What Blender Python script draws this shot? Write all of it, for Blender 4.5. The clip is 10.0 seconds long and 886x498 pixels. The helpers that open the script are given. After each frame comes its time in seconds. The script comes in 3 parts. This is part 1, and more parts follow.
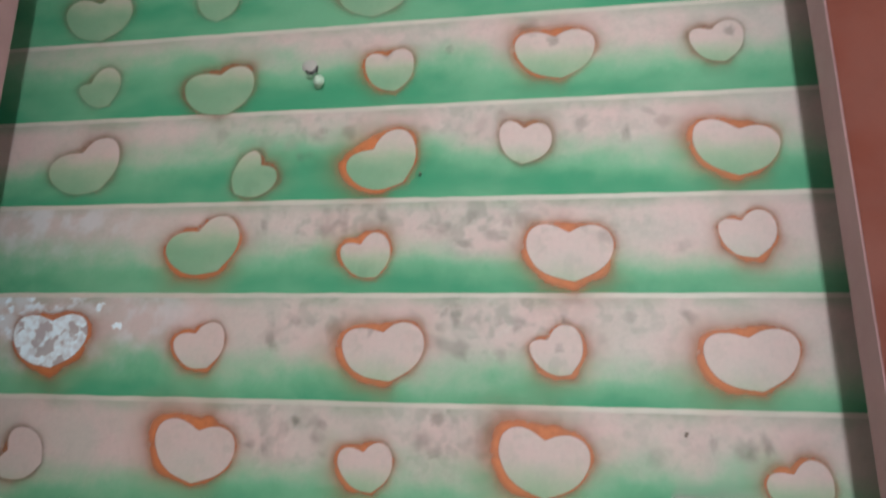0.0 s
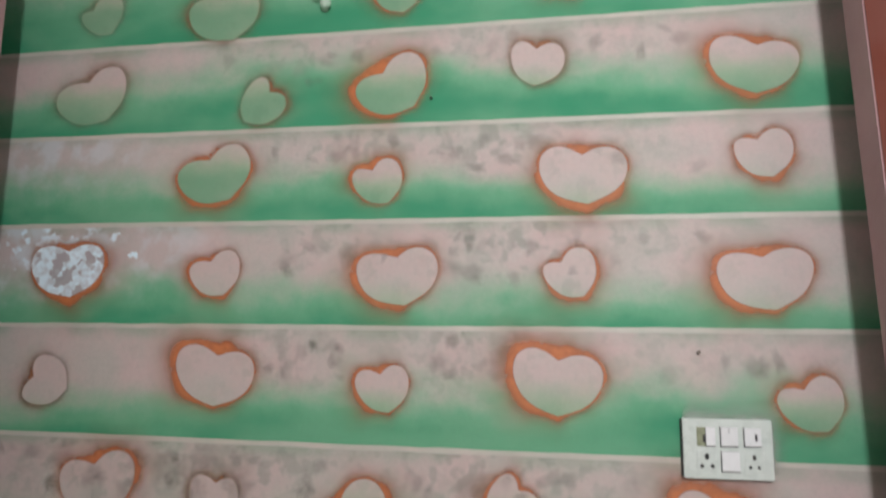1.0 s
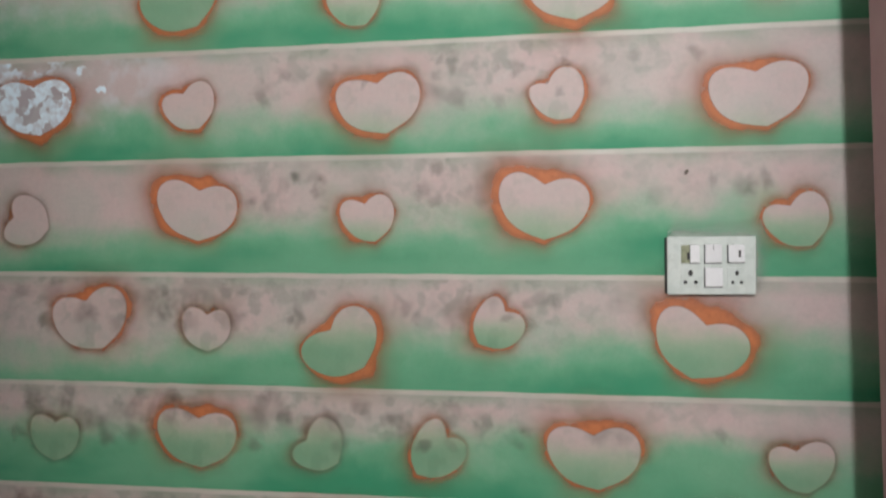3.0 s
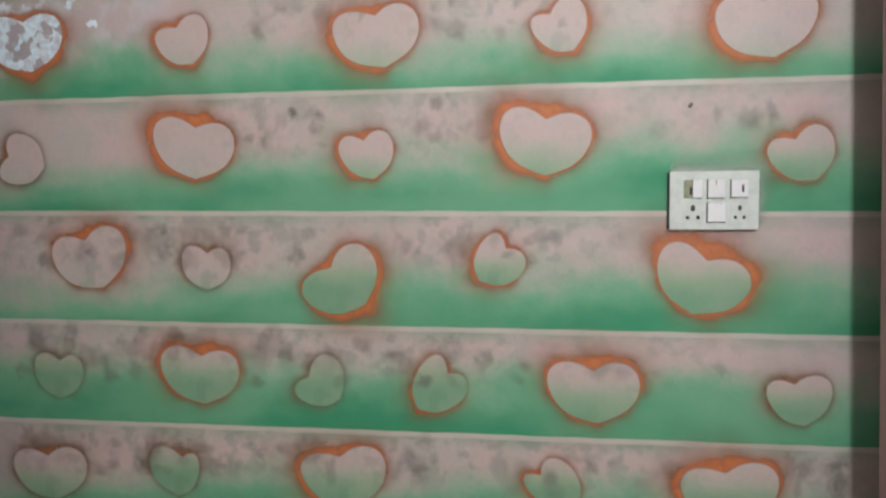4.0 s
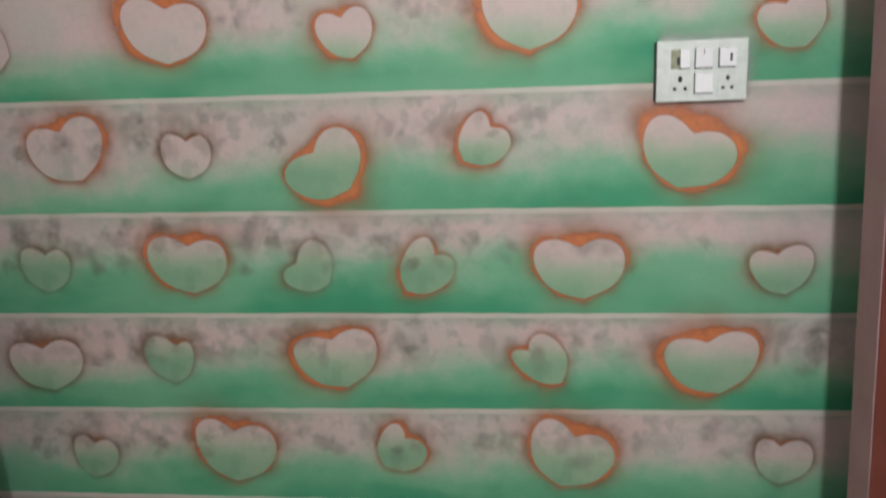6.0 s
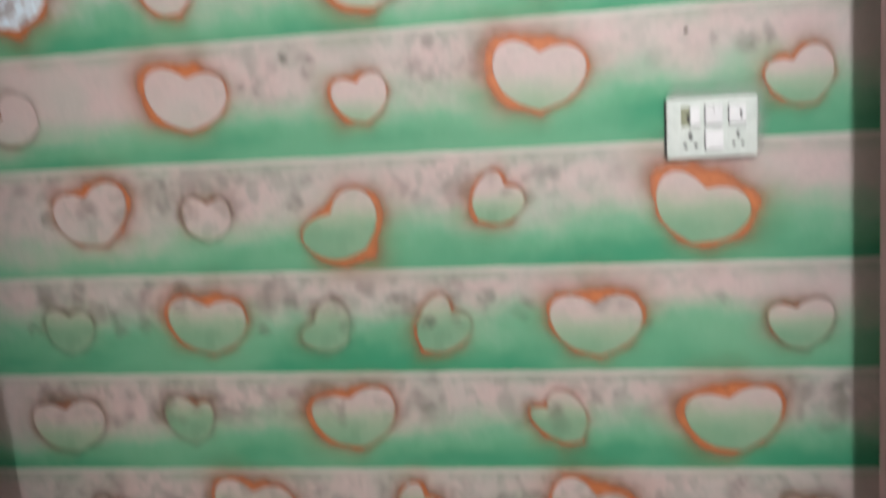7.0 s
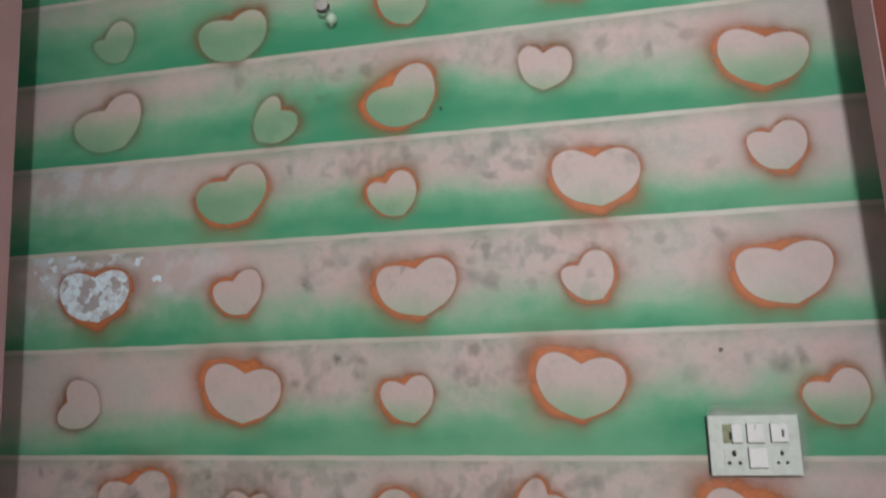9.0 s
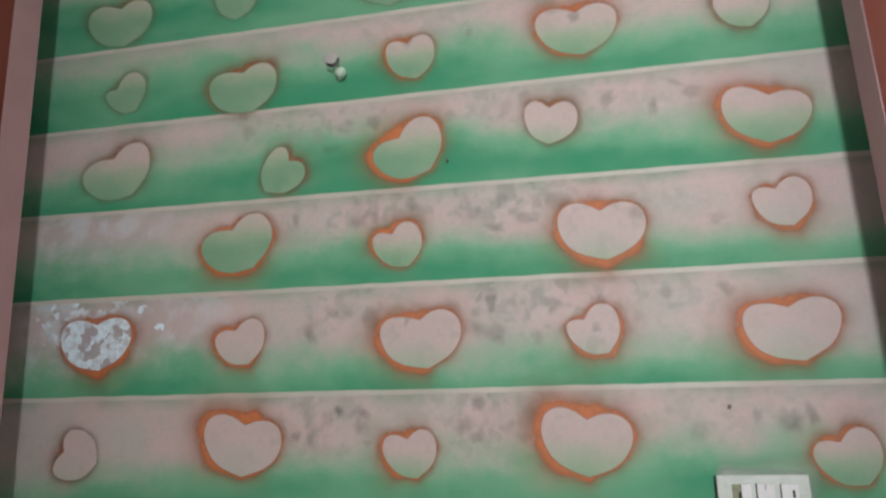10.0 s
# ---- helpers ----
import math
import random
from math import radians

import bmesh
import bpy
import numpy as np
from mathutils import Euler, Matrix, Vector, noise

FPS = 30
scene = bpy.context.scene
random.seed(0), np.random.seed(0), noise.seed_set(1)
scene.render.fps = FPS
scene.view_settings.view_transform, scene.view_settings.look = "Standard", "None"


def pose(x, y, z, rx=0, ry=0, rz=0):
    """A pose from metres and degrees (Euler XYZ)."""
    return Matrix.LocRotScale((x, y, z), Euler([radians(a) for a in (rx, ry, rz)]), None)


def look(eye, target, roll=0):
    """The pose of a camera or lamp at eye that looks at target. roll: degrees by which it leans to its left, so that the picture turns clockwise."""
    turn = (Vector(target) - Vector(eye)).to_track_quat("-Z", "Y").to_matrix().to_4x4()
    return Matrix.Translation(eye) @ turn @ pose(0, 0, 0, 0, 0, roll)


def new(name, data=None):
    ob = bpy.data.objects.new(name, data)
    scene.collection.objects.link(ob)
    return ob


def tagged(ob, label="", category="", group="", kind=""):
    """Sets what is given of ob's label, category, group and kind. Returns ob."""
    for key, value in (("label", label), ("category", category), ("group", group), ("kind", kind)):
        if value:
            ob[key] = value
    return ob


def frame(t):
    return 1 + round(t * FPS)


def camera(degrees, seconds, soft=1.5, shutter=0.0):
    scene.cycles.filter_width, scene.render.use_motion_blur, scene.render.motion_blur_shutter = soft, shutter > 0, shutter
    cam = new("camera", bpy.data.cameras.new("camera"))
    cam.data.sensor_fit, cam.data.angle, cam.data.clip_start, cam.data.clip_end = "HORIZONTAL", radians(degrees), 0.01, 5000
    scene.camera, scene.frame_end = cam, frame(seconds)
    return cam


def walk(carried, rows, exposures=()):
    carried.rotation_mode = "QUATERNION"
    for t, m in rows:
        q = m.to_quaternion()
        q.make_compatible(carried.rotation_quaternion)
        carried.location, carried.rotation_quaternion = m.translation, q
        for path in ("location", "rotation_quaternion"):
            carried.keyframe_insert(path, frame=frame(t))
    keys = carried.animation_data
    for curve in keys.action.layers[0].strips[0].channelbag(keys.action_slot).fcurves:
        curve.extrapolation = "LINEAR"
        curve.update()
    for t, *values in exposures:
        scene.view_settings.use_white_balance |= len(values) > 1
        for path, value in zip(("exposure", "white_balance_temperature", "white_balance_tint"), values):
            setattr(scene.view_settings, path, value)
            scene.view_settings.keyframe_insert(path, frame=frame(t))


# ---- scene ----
cam = camera(62.0, 10.0, soft=2.2, shutter=0.8)
PATH = [
    (0, (0.349, -1.916, 1.482), (0.04, -0.017, 2.03), 1.8),
    (0.5, (0.337, -1.917, 1.47), (0.005, 0.001, 1.93), 1.5),
    (1, (0.335, -1.911, 1.456), (0.003, 0.026, 1.831), 1.1),
    (1.5, (0.342, -1.902, 1.434), (0.031, 0.053, 1.717), 0.5),
    (2, (0.339, -1.887, 1.402), (0.049, 0.085, 1.572), -0.1),
    (2.5, (0.34, -1.875, 1.396), (0.038, 0.101, 1.465), -0.4),
    (4, (0.339, -1.852, 1.36), (0.03, 0.118, 1.204), -0.7),
    (4.5, (0.337, -1.86, 1.358), (0.027, 0.101, 1.124), -1.0),
    (5, (0.335, -1.861, 1.351), (0.027, 0.093, 1.05), -1.7),
    (5.5, (0.341, -1.851, 1.333), (0.05, 0.095, 0.98), -1.9),
    (5.7, (0.34, -1.85, 1.321), (0.067, 0.097, 0.955), -2.0),
    (6.35, (0.352, -1.842, 1.298), (0.062, 0.104, 0.835), -2.5),
    (6.8, (0.368, -1.84, 1.30), (0.052, 0.11, 0.905), -2.9),
    (7, (0.362, -1.852, 1.339), (0.028, 0.098, 1.046), -3.4),
    (7.5, (0.364, -1.872, 1.42), (-0.056, 0.083, 1.375), -3.7),
    (8, (0.34, -1.903, 1.456), (-0.096, 0.041, 1.625), -2.2),
    (8.5, (0.343, -1.924, 1.472), (-0.065, 0.014, 1.753), -1.3),
    (9, (0.347, -1.933, 1.499), (-0.039, -0.003, 1.853), -1.6),
    (9.5, (0.348, -1.919, 1.522), (-0.057, -0.002, 1.922), -1.2),
    (10, (0.338, -1.931, 1.505), (-0.045, -0.029, 1.991), -0.9),
]
EXPOSURES = [(0.0, -0.22), (1.0, -0.29), (2.5, -0.29), (4.5, -0.21), (5.7, -0.16), (6.8, 0.02), (7.0, 0.11), (7.5, -0.27), (8.0, -0.47), (9.0, -0.50), (10.0, -0.43)]
walk(cam, [(t, look(eye, target, roll)) for t, eye, target, roll in PATH], EXPOSURES)

# ---- light ----
world = bpy.data.worlds.new("world")
scene.world = world
world.use_nodes = True
sky = world.node_tree.nodes.new("ShaderNodeTexSky")
sky.sky_type = "NISHITA"
sky.sun_disc = False
sky.sun_elevation, sky.sun_rotation = radians(40), radians(120)
world.node_tree.links.new(sky.outputs[0], world.node_tree.nodes["Background"].inputs[0])
world.node_tree.nodes["Background"].inputs[1].default_value = 0.10


lamp = bpy.data.lights.new("room_lamp", "AREA")
lamp.shape, lamp.size, lamp.energy, lamp.color = "DISK", 0.20, 78, (0.955, 0.968, 1.0)
new("room_lamp", lamp).matrix_world = look((0.58, -3.11, 2.25), (1.5, 0.0, 3.3))


# ---- materials ----
class Nodes:
    """A node material, with short calls for what is used again and again."""

    def __init__(self, name):
        self.mat = bpy.data.materials.new(name)
        self.mat.use_nodes = True
        self.tree = self.mat.node_tree
        self.shader = self.tree.nodes["Principled BSDF"]
        self.output = self.tree.nodes["Material Output"]

    def add(self, kind, **values):
        node = self.tree.nodes.new(kind)
        for key, value in values.items():
            node.inputs[key.replace("_", " ")].default_value = value
        return node

    def link(self, a, b):
        self.tree.links.new(a, b)

    def place(self):
        return self.add("ShaderNodeTexCoord").outputs["Object"]

    def attribute(self, name):
        node = self.add("ShaderNodeAttribute")
        node.attribute_name = name
        return node.outputs["Fac"]

    def noise(self, scale, detail=4.0, rough=0.55, vector=None, offset=0.0):
        node = self.add("ShaderNodeTexNoise", Scale=scale, Detail=detail, Roughness=rough)
        source = vector or self.place()
        if offset:
            shift = self.add("ShaderNodeVectorMath")
            self.link(source, shift.inputs[0])
            shift.inputs[1].default_value = (offset, offset * 0.7, offset * 1.3)
            source = shift.outputs[0]
        self.link(source, node.inputs["Vector"])
        return node.outputs["Fac"]

    def math(self, op, a, b=None, c=None, clamp=False):
        node = self.add("ShaderNodeMath")
        node.operation, node.use_clamp = op, clamp
        for slot, value in zip(node.inputs, (a, b, c)):
            if value is None:
                continue
            if isinstance(value, (int, float)):
                slot.default_value = value
            else:
                self.link(value, slot)
        return node.outputs[0]

    def step(self, value, low, high, to_low=0.0, to_high=1.0):
        node = self.add("ShaderNodeMapRange")
        node.interpolation_type = "SMOOTHSTEP"
        self.link(value, node.inputs[0])
        for slot, bound in zip(node.inputs[1:5], (low, high, to_low, to_high)):
            slot.default_value = bound
        return node.outputs[0]

    def mix(self, factor, a, b):
        node = self.add("ShaderNodeMix")
        node.data_type = "RGBA"
        for slot, value in zip((node.inputs[0], node.inputs[6], node.inputs[7]), (factor, a, b)):
            if isinstance(value, (int, float)):
                slot.default_value = value
            elif isinstance(value, tuple):
                slot.default_value = (*value, 1)
            else:
                self.link(value, slot)
        return node.outputs[2]

    def bump(self, height, strength, distance):
        node = self.add("ShaderNodeBump", Strength=strength, Distance=distance)
        self.link(height, node.inputs["Height"])
        self.link(node.outputs[0], self.shader.inputs["Normal"])

    def set(self, colour=None, roughness=None, metallic=None):
        for key, value in (("Base Color", colour), ("Roughness", roughness), ("Metallic", metallic)):
            if value is None:
                continue
            if isinstance(value, tuple):
                self.shader.inputs[key].default_value = (*value, 1)
            elif isinstance(value, (int, float)):
                self.shader.inputs[key].default_value = value
            else:
                self.link(value, self.shader.inputs[key])
        return self.mat


def sprayed_paint(name, gloss_low, gloss_high, green_thin, fresh, sheen_grey, hide, ragged):
    """Pinkish white enamel, with green sprayed on from the foot of each band; the point attributes say how high."""
    n = Nodes(name)
    v, edge = n.attribute("rise"), n.attribute("edge")
    cloud, patch, fine = n.noise(5.0, 4, 0.55), n.noise(13.0, 4, 0.6, offset=3.1), n.noise(70.0, 3, 0.6, offset=7.7)
    base = n.mix(n.step(cloud, 0.36, 0.66), (0.55, 0.425, 0.41), (0.465, 0.43, 0.395))
    base = n.mix(n.step(patch, 0.48, 0.74, 0, 0.36), base, (0.34, 0.345, 0.30))
    base = n.mix(n.step(n.noise(27.0, 4, 0.65, offset=21.0), 0.50, 0.74, 0, 0.24), base, (0.34, 0.325, 0.30))
    base = n.mix(n.step(fine, 0.3, 0.7, 0, 0.10), base, (0.62, 0.55, 0.52))
    # a dull green-grey mist under the masked line at each band's head
    head = n.math("MULTIPLY", n.step(v, 0.84, 0.97), n.step(n.noise(6.0, 3, 0.5, offset=11.0), 0.36, 0.62, 0.12, 0.62))
    base = n.mix(head, base, (0.25, 0.335, 0.25))
    # grey scraps pressed on with a sponge, where the point attribute says so
    sponge = n.attribute("sponge")
    scraps = n.math("MAXIMUM", n.step(n.noise(24.0, 1.5, 0.5, offset=9.4), 0.52, 0.66), n.step(n.noise(15.0, 2, 0.5, offset=33.0), 0.54, 0.68))
    base = n.mix(n.math("MULTIPLY", n.math("MULTIPLY", scraps, sponge), 0.26), base, (0.20, 0.225, 0.185))
    gaps = n.step(n.noise(24.0, 3, 0.6, offset=51.0), 0.54, 0.66, 0, 0.25)
    base = n.mix(n.math("MULTIPLY", gaps, sponge), base, (0.60, 0.55, 0.52))
    # the gun swept along the band: long drifts of green, a little broken up
    along = n.add("ShaderNodeVectorMath")
    along.operation = "MULTIPLY"
    along.inputs[1].default_value = (0.62, 1.0, 1.35)
    n.link(n.place(), along.inputs[0])
    sweep = n.math("MULTIPLY", n.math("SUBTRACT", n.noise(4.4, 2.5, 0.5, vector=along.outputs[0], offset=5.3), 0.5), ragged)
    broken = n.math("MULTIPLY", n.math("SUBTRACT", n.noise(15.0, 3, 0.6, offset=2.6), 0.5), 0.22)
    depth = n.math("SUBTRACT", n.math("ADD", n.math("ADD", sweep, broken), edge), v)
    light = n.step(depth, -0.24, 0.20)
    deep = n.math("MULTIPLY", n.step(depth, -0.02, 0.40), n.step(n.noise(3.4, 3, 0.5, vector=along.outputs[0], offset=1.9), 0.32, 0.66, 0.40, 1.0))
    colour = n.mix(n.math("MULTIPLY", light, 0.84 * green_thin), base, fresh)
    colour = n.mix(n.math("MULTIPLY", deep, 0.90 * green_thin), colour, (0.022, 0.262, 0.132))
    colour = n.mix(n.math("MULTIPLY", n.math("MULTIPLY", scraps, sponge), 0.14), colour, (0.11, 0.20, 0.14))
    colour = n.mix(n.step(n.noise(110.0, 2, 0.7, offset=2.0), 0.35, 0.75, 0, 0.06), colour, (0.10, 0.11, 0.09))
    rough = n.math("MULTIPLY_ADD", light, 0.12, n.step(n.noise(7.0, 3, 0.5, offset=4.4), 0.35, 0.68, gloss_low, gloss_high))
    # a bright reflection painted into the colour: angular glints, alike within each cell
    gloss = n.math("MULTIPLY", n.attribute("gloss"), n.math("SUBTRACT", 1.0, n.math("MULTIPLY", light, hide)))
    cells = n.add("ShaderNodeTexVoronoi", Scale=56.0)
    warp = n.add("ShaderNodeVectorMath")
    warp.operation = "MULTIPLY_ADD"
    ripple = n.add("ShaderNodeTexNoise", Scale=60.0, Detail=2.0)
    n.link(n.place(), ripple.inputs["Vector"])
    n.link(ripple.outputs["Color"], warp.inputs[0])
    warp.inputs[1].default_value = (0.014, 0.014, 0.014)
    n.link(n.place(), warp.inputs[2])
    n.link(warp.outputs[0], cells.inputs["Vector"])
    glint_noise = n.noise(20.0, 1.0, 0.5, vector=cells.outputs["Position"], offset=14.0)
    glint = n.math("MULTIPLY_ADD", gloss, 0.60, glint_noise)
    crisp = n.step(glint, 1.055, 1.09)
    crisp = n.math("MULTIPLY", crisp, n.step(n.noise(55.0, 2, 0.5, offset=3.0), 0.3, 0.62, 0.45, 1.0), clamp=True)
    glare = n.math("MULTIPLY", n.step(n.noise(17.0, 2, 0.5, offset=17.0), 0.40, 0.66, 0, 0.85 * hide), gloss)
    colour = n.mix(glare, colour, (0.62, 0.70, 0.74))
    colour = n.mix(n.math("MULTIPLY", gloss, sheen_grey), colour, (0.34, 0.33, 0.36))
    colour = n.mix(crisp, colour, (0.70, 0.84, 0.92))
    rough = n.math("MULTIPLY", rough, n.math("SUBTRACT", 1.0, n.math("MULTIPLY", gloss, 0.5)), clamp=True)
    n.bump(n.math("ADD", n.math("MULTIPLY", n.noise(16.0, 3, 0.5, offset=8.0), 1.0), n.math("MULTIPLY", n.noise(220.0, 2, 0.6), 0.12)), 0.22, 0.004)
    n.shader.inputs["Specular IOR Level"].default_value = 0.3
    return n.set(colour, rough)


def film(name, colour, dark, strength, roughness):
    """A soft-edged film of paint on top of another; the point attribute says how thick it lies."""
    n = Nodes(name)
    thick = n.attribute("thick")
    grain = n.noise(160.0, 3, 0.7)
    drift = n.noise(9.0, 3, 0.5, offset=6.0)
    tone = n.mix(n.math("MULTIPLY", n.step(drift, 0.35, 0.68, 1.0, 0.55), n.step(thick, 0.20, 0.85, 0.15, 1.0)), dark, colour)
    n.set(tone, roughness)
    fac = n.math("MULTIPLY", thick, n.step(drift, 0.25, 0.6, 0.72 * strength, 1.05 * strength))
    fac = n.math("MULTIPLY", fac, n.step(n.noise(34.0, 3, 0.55, offset=12.0), 0.30, 0.62, 0.80, 1.04))
    fac = n.math("MULTIPLY", fac, n.step(grain, 0.2, 0.6, 0.86, 1.0), clamp=True)
    clear = n.add("ShaderNodeBsdfTransparent")
    both = n.add("ShaderNodeMixShader")
    n.link(fac, both.inputs[0])
    n.link(clear.outputs[0], both.inputs[1])
    n.link(n.shader.outputs[0], both.inputs[2])
    n.link(both.outputs[0], n.output.inputs["Surface"])
    return n.mat


def plain(name, colour, other, roughness, scale=8.0, bump=0.1, fine=120.0, metallic=0.0):
    """Two shades of a colour, clouded and grained."""
    n = Nodes(name)
    tone = n.mix(n.step(n.noise(scale, 5, 0.6), 0.32, 0.7), colour, other)
    tone = n.mix(n.step(n.noise(fine, 2, 0.6, offset=4.0), 0.4, 0.8, 0, 0.12), tone, tuple(0.6 * c for c in colour))
    n.bump(n.noise(fine * 0.6, 3, 0.6, offset=1.0), bump, 0.003)
    return n.set(tone, n.step(n.noise(scale * 2, 3, 0.5, offset=9.0), 0.3, 0.7, roughness * 0.85, min(1.0, roughness * 1.15)), metallic)


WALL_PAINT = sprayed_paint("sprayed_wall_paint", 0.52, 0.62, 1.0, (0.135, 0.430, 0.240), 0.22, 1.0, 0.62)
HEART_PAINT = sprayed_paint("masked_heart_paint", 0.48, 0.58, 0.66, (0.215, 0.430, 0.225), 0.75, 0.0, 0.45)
ORANGE = film("sprayed_orange", (0.55, 0.160, 0.046), (0.36, 0.125, 0.050), 1.0, 0.6)
BROWN = film("sprayed_brown", (0.36, 0.135, 0.06), (0.24, 0.12, 0.055), 1.0, 0.6)
GREY_DAB = film("grey_dab", (0.235, 0.235, 0.205), (0.26, 0.28, 0.22), 1.0, 0.45)
MIST = film("pale_mist", (0.46, 0.50, 0.44), (0.40, 0.45, 0.39), 1.0, 0.5)
LINE_PAINT = plain("cream_line_paint", (0.54, 0.50, 0.445), (0.45, 0.46, 0.40), 0.5, 9.0, 0.12)
MAUVE = plain("mauve_plaster", (0.37, 0.22, 0.23), (0.33, 0.195, 0.205), 0.6, 5.0, 0.2)
RED_WALL = plain("red_brown_wall_paint", (0.125, 0.024, 0.011), (0.105, 0.020, 0.009), 0.75, 3.0, 0.15)
ROOM_WALL = plain("beige_room_wall", (0.80, 0.73, 0.68), (0.76, 0.70, 0.65), 0.7, 2.0, 0.15)
CEILING = plain("white_ceiling", (0.84, 0.82, 0.80), (0.80, 0.78, 0.76), 0.8, 2.0, 0.1)
FLOOR = plain("pale_floor", (0.46, 0.42, 0.38), (0.40, 0.37, 0.34), 0.45, 3.0, 0.05)
OVERSPRAYED = plain("oversprayed_plastic", (0.43, 0.405, 0.39), (0.37, 0.40, 0.36), 0.5, 30.0, 0.03)
GREENED = plain("green_misted_plastic", (0.52, 0.66, 0.55), (0.42, 0.58, 0.46), 0.45, 40.0, 0.03)
PLASTIC = plain("white_plastic", (0.61, 0.66, 0.625), (0.56, 0.62, 0.585), 0.28, 20.0, 0.02)
ROCKER = plain("white_rocker_plastic", (0.76, 0.77, 0.78), (0.73, 0.74, 0.75), 0.22, 30.0, 0.02)
BLACK = plain("black_hole", (0.012, 0.012, 0.012), (0.02, 0.018, 0.016), 0.6, 40.0, 0.02)
STAINED = plain("yellowed_plastic", (0.26, 0.28, 0.17), (0.17, 0.18, 0.10), 0.4, 60.0, 0.02)
WIRE = plain("black_wire", (0.015, 0.015, 0.014), (0.03, 0.03, 0.028), 0.4, 40.0, 0.05)
STEEL = plain("dull_steel", (0.16, 0.13, 0.11), (0.08, 0.06, 0.05), 0.5, 90.0, 0.1, metallic=0.6)


# ---- mesh helpers ----
def part(name, bm, material, parent=None, label=""):
    """Links a bmesh as one mesh object, under a thing or a part."""
    mesh = bpy.data.meshes.new(name)
    bmesh.ops.recalc_face_normals(bm, faces=bm.faces)
    bm.to_mesh(mesh)
    bm.free()
    mesh.materials.append(material)
    ob = new(name, mesh)
    if parent:
        ob.parent = parent
    return tagged(ob, label)


def box(x0, x1, y0, y1, z0, z1, bevel=0.0, bm=None):
    bm = bm or bmesh.new()
    made = bmesh.ops.create_cube(bm, size=1.0)["verts"]
    for v in made:
        v.co = Vector((x0 + (v.co.x + 0.5) * (x1 - x0), y0 + (v.co.y + 0.5) * (y1 - y0), z0 + (v.co.z + 0.5) * (z1 - z0)))
    if bevel:
        edges = list({e for v in made for e in v.link_edges})
        bmesh.ops.bevel(bm, geom=edges, offset=bevel, segments=2, affect="EDGES", profile=0.6)
    return bm


def thing(name, at, label, category, group=""):
    ob = new(name)
    ob.empty_display_size = 0.05
    ob.location = at
    return tagged(ob, label, category, group)


def floats(mesh, name, values):
    layer = mesh.attributes.new(name, "FLOAT", "POINT")
    layer.data.foreach_set("value", values)


def sheet(name, material, verts, faces, parent=None, label="", **layers):
    mesh = bpy.data.meshes.new(name)
    mesh.from_pydata(verts, [], faces)
    for key, values in layers.items():
        floats(mesh, key, values)
    mesh.materials.append(material)
    ob = new(name, mesh)
    if parent:
        ob.parent = parent
    return tagged(ob, label)


# ---- the plan of the painted alcove ----
TOP = 3.05
LEFT_EDGE = ((0.0, -1.78), (3.05, -1.78))
RIGHT_EDGE = ((0.0, 1.42), (3.05, 1.42))
# the opening in the thin wall in front, through which the painted wall is seen
OPEN_LEFT = ((0.0, -1.125), (3.05, -1.222))
OPEN_RIGHT = ((0.0, 1.014), (3.05, 0.942))
FACE, INNER = -0.345, -0.245
# height of each masked line at the left and right corner, from the top
LINES = [(3.02, 3.03), (2.730, 2.765), (2.461, 2.474), (2.182, 2.176), (1.911, 1.900), (1.620, 1.609), (1.319, 1.292), (1.013, 1.000), (0.722, 0.733), (0.425, 0.482), (0.150, 0.205), (0.0, 0.0)]
# how high the green reaches in each band, as (place along the wall, share of the band)
GREEN = [
    [(-1.3, 0.77), (-0.4, 0.85), (1.0, 0.80)],
    [(-1.3, 0.78), (-0.8, 0.78), (-0.45, 0.66), (0.1, 0.60), (0.5, 0.50), (1.0, 0.50)],
    [(-1.3, 0.45), (-0.8, 0.51), (-0.6, 0.67), (-0.1, 0.67), (0.3, 0.49), (1.0, 0.45)],
    [(-1.3, 0.41), (-0.6, 0.47), (-0.3, 0.57), (0.0, 0.39), (0.4, 0.35), (1.0, 0.35)],
    [(-1.3, 0.35), (-0.4, 0.33), (0.0, 0.35), (0.5, 0.31), (1.0, 0.37)],
    [(-1.3, 0.33), (-0.8, 0.33), (-0.5, 0.51), (0.2, 0.51), (0.5, 0.60), (0.8, 0.55), (1.0, 0.45)],
    [(-1.3, 0.33), (-0.5, 0.33), (-0.3, 0.49), (0.3, 0.51), (0.6, 0.47), (1.0, 0.49)],
    [(-1.3, 0.60), (-0.7, 0.55), (-0.4, 0.53), (0.1, 0.61), (0.6, 0.57), (1.0, 0.45)],
    [(-1.3, 0.41), (-0.6, 0.47), (0.0, 0.51), (0.6, 0.53), (1.0, 0.47)],
    [(-1.3, 0.45), (-0.3, 0.47), (0.4, 0.49), (1.0, 0.43)],
    [(-1.3, 0.50), (1.0, 0.50)],
]

# where the painted reflection shows in the bands, as (place, strength)
GLINTS = {3: [(-1.36, 0.0), (-1.30, 0.62), (-1.05, 0.58), (-0.82, 0.0)], 4: [(-1.36, 0.0), (-1.34, 0.98), (-1.2, 0.84), (-0.95, 0.73), (-0.80, 0.52), (-0.55, 0.0)]}


def ramp(table, x):
    for (xa, a), (xb, b) in zip(table, table[1:]):
        if x <= xb:
            f = min(1.0, max(0.0, (x - xa) / (xb - xa)))
            return a + (b - a) * f
    return table[-1][1]


def line_height(k, x):
    a, b = LINES[k]
    return a + (b - a) * (x + 1.34) / 2.36


def left_x(z):
    return ramp(LEFT_EDGE, z)


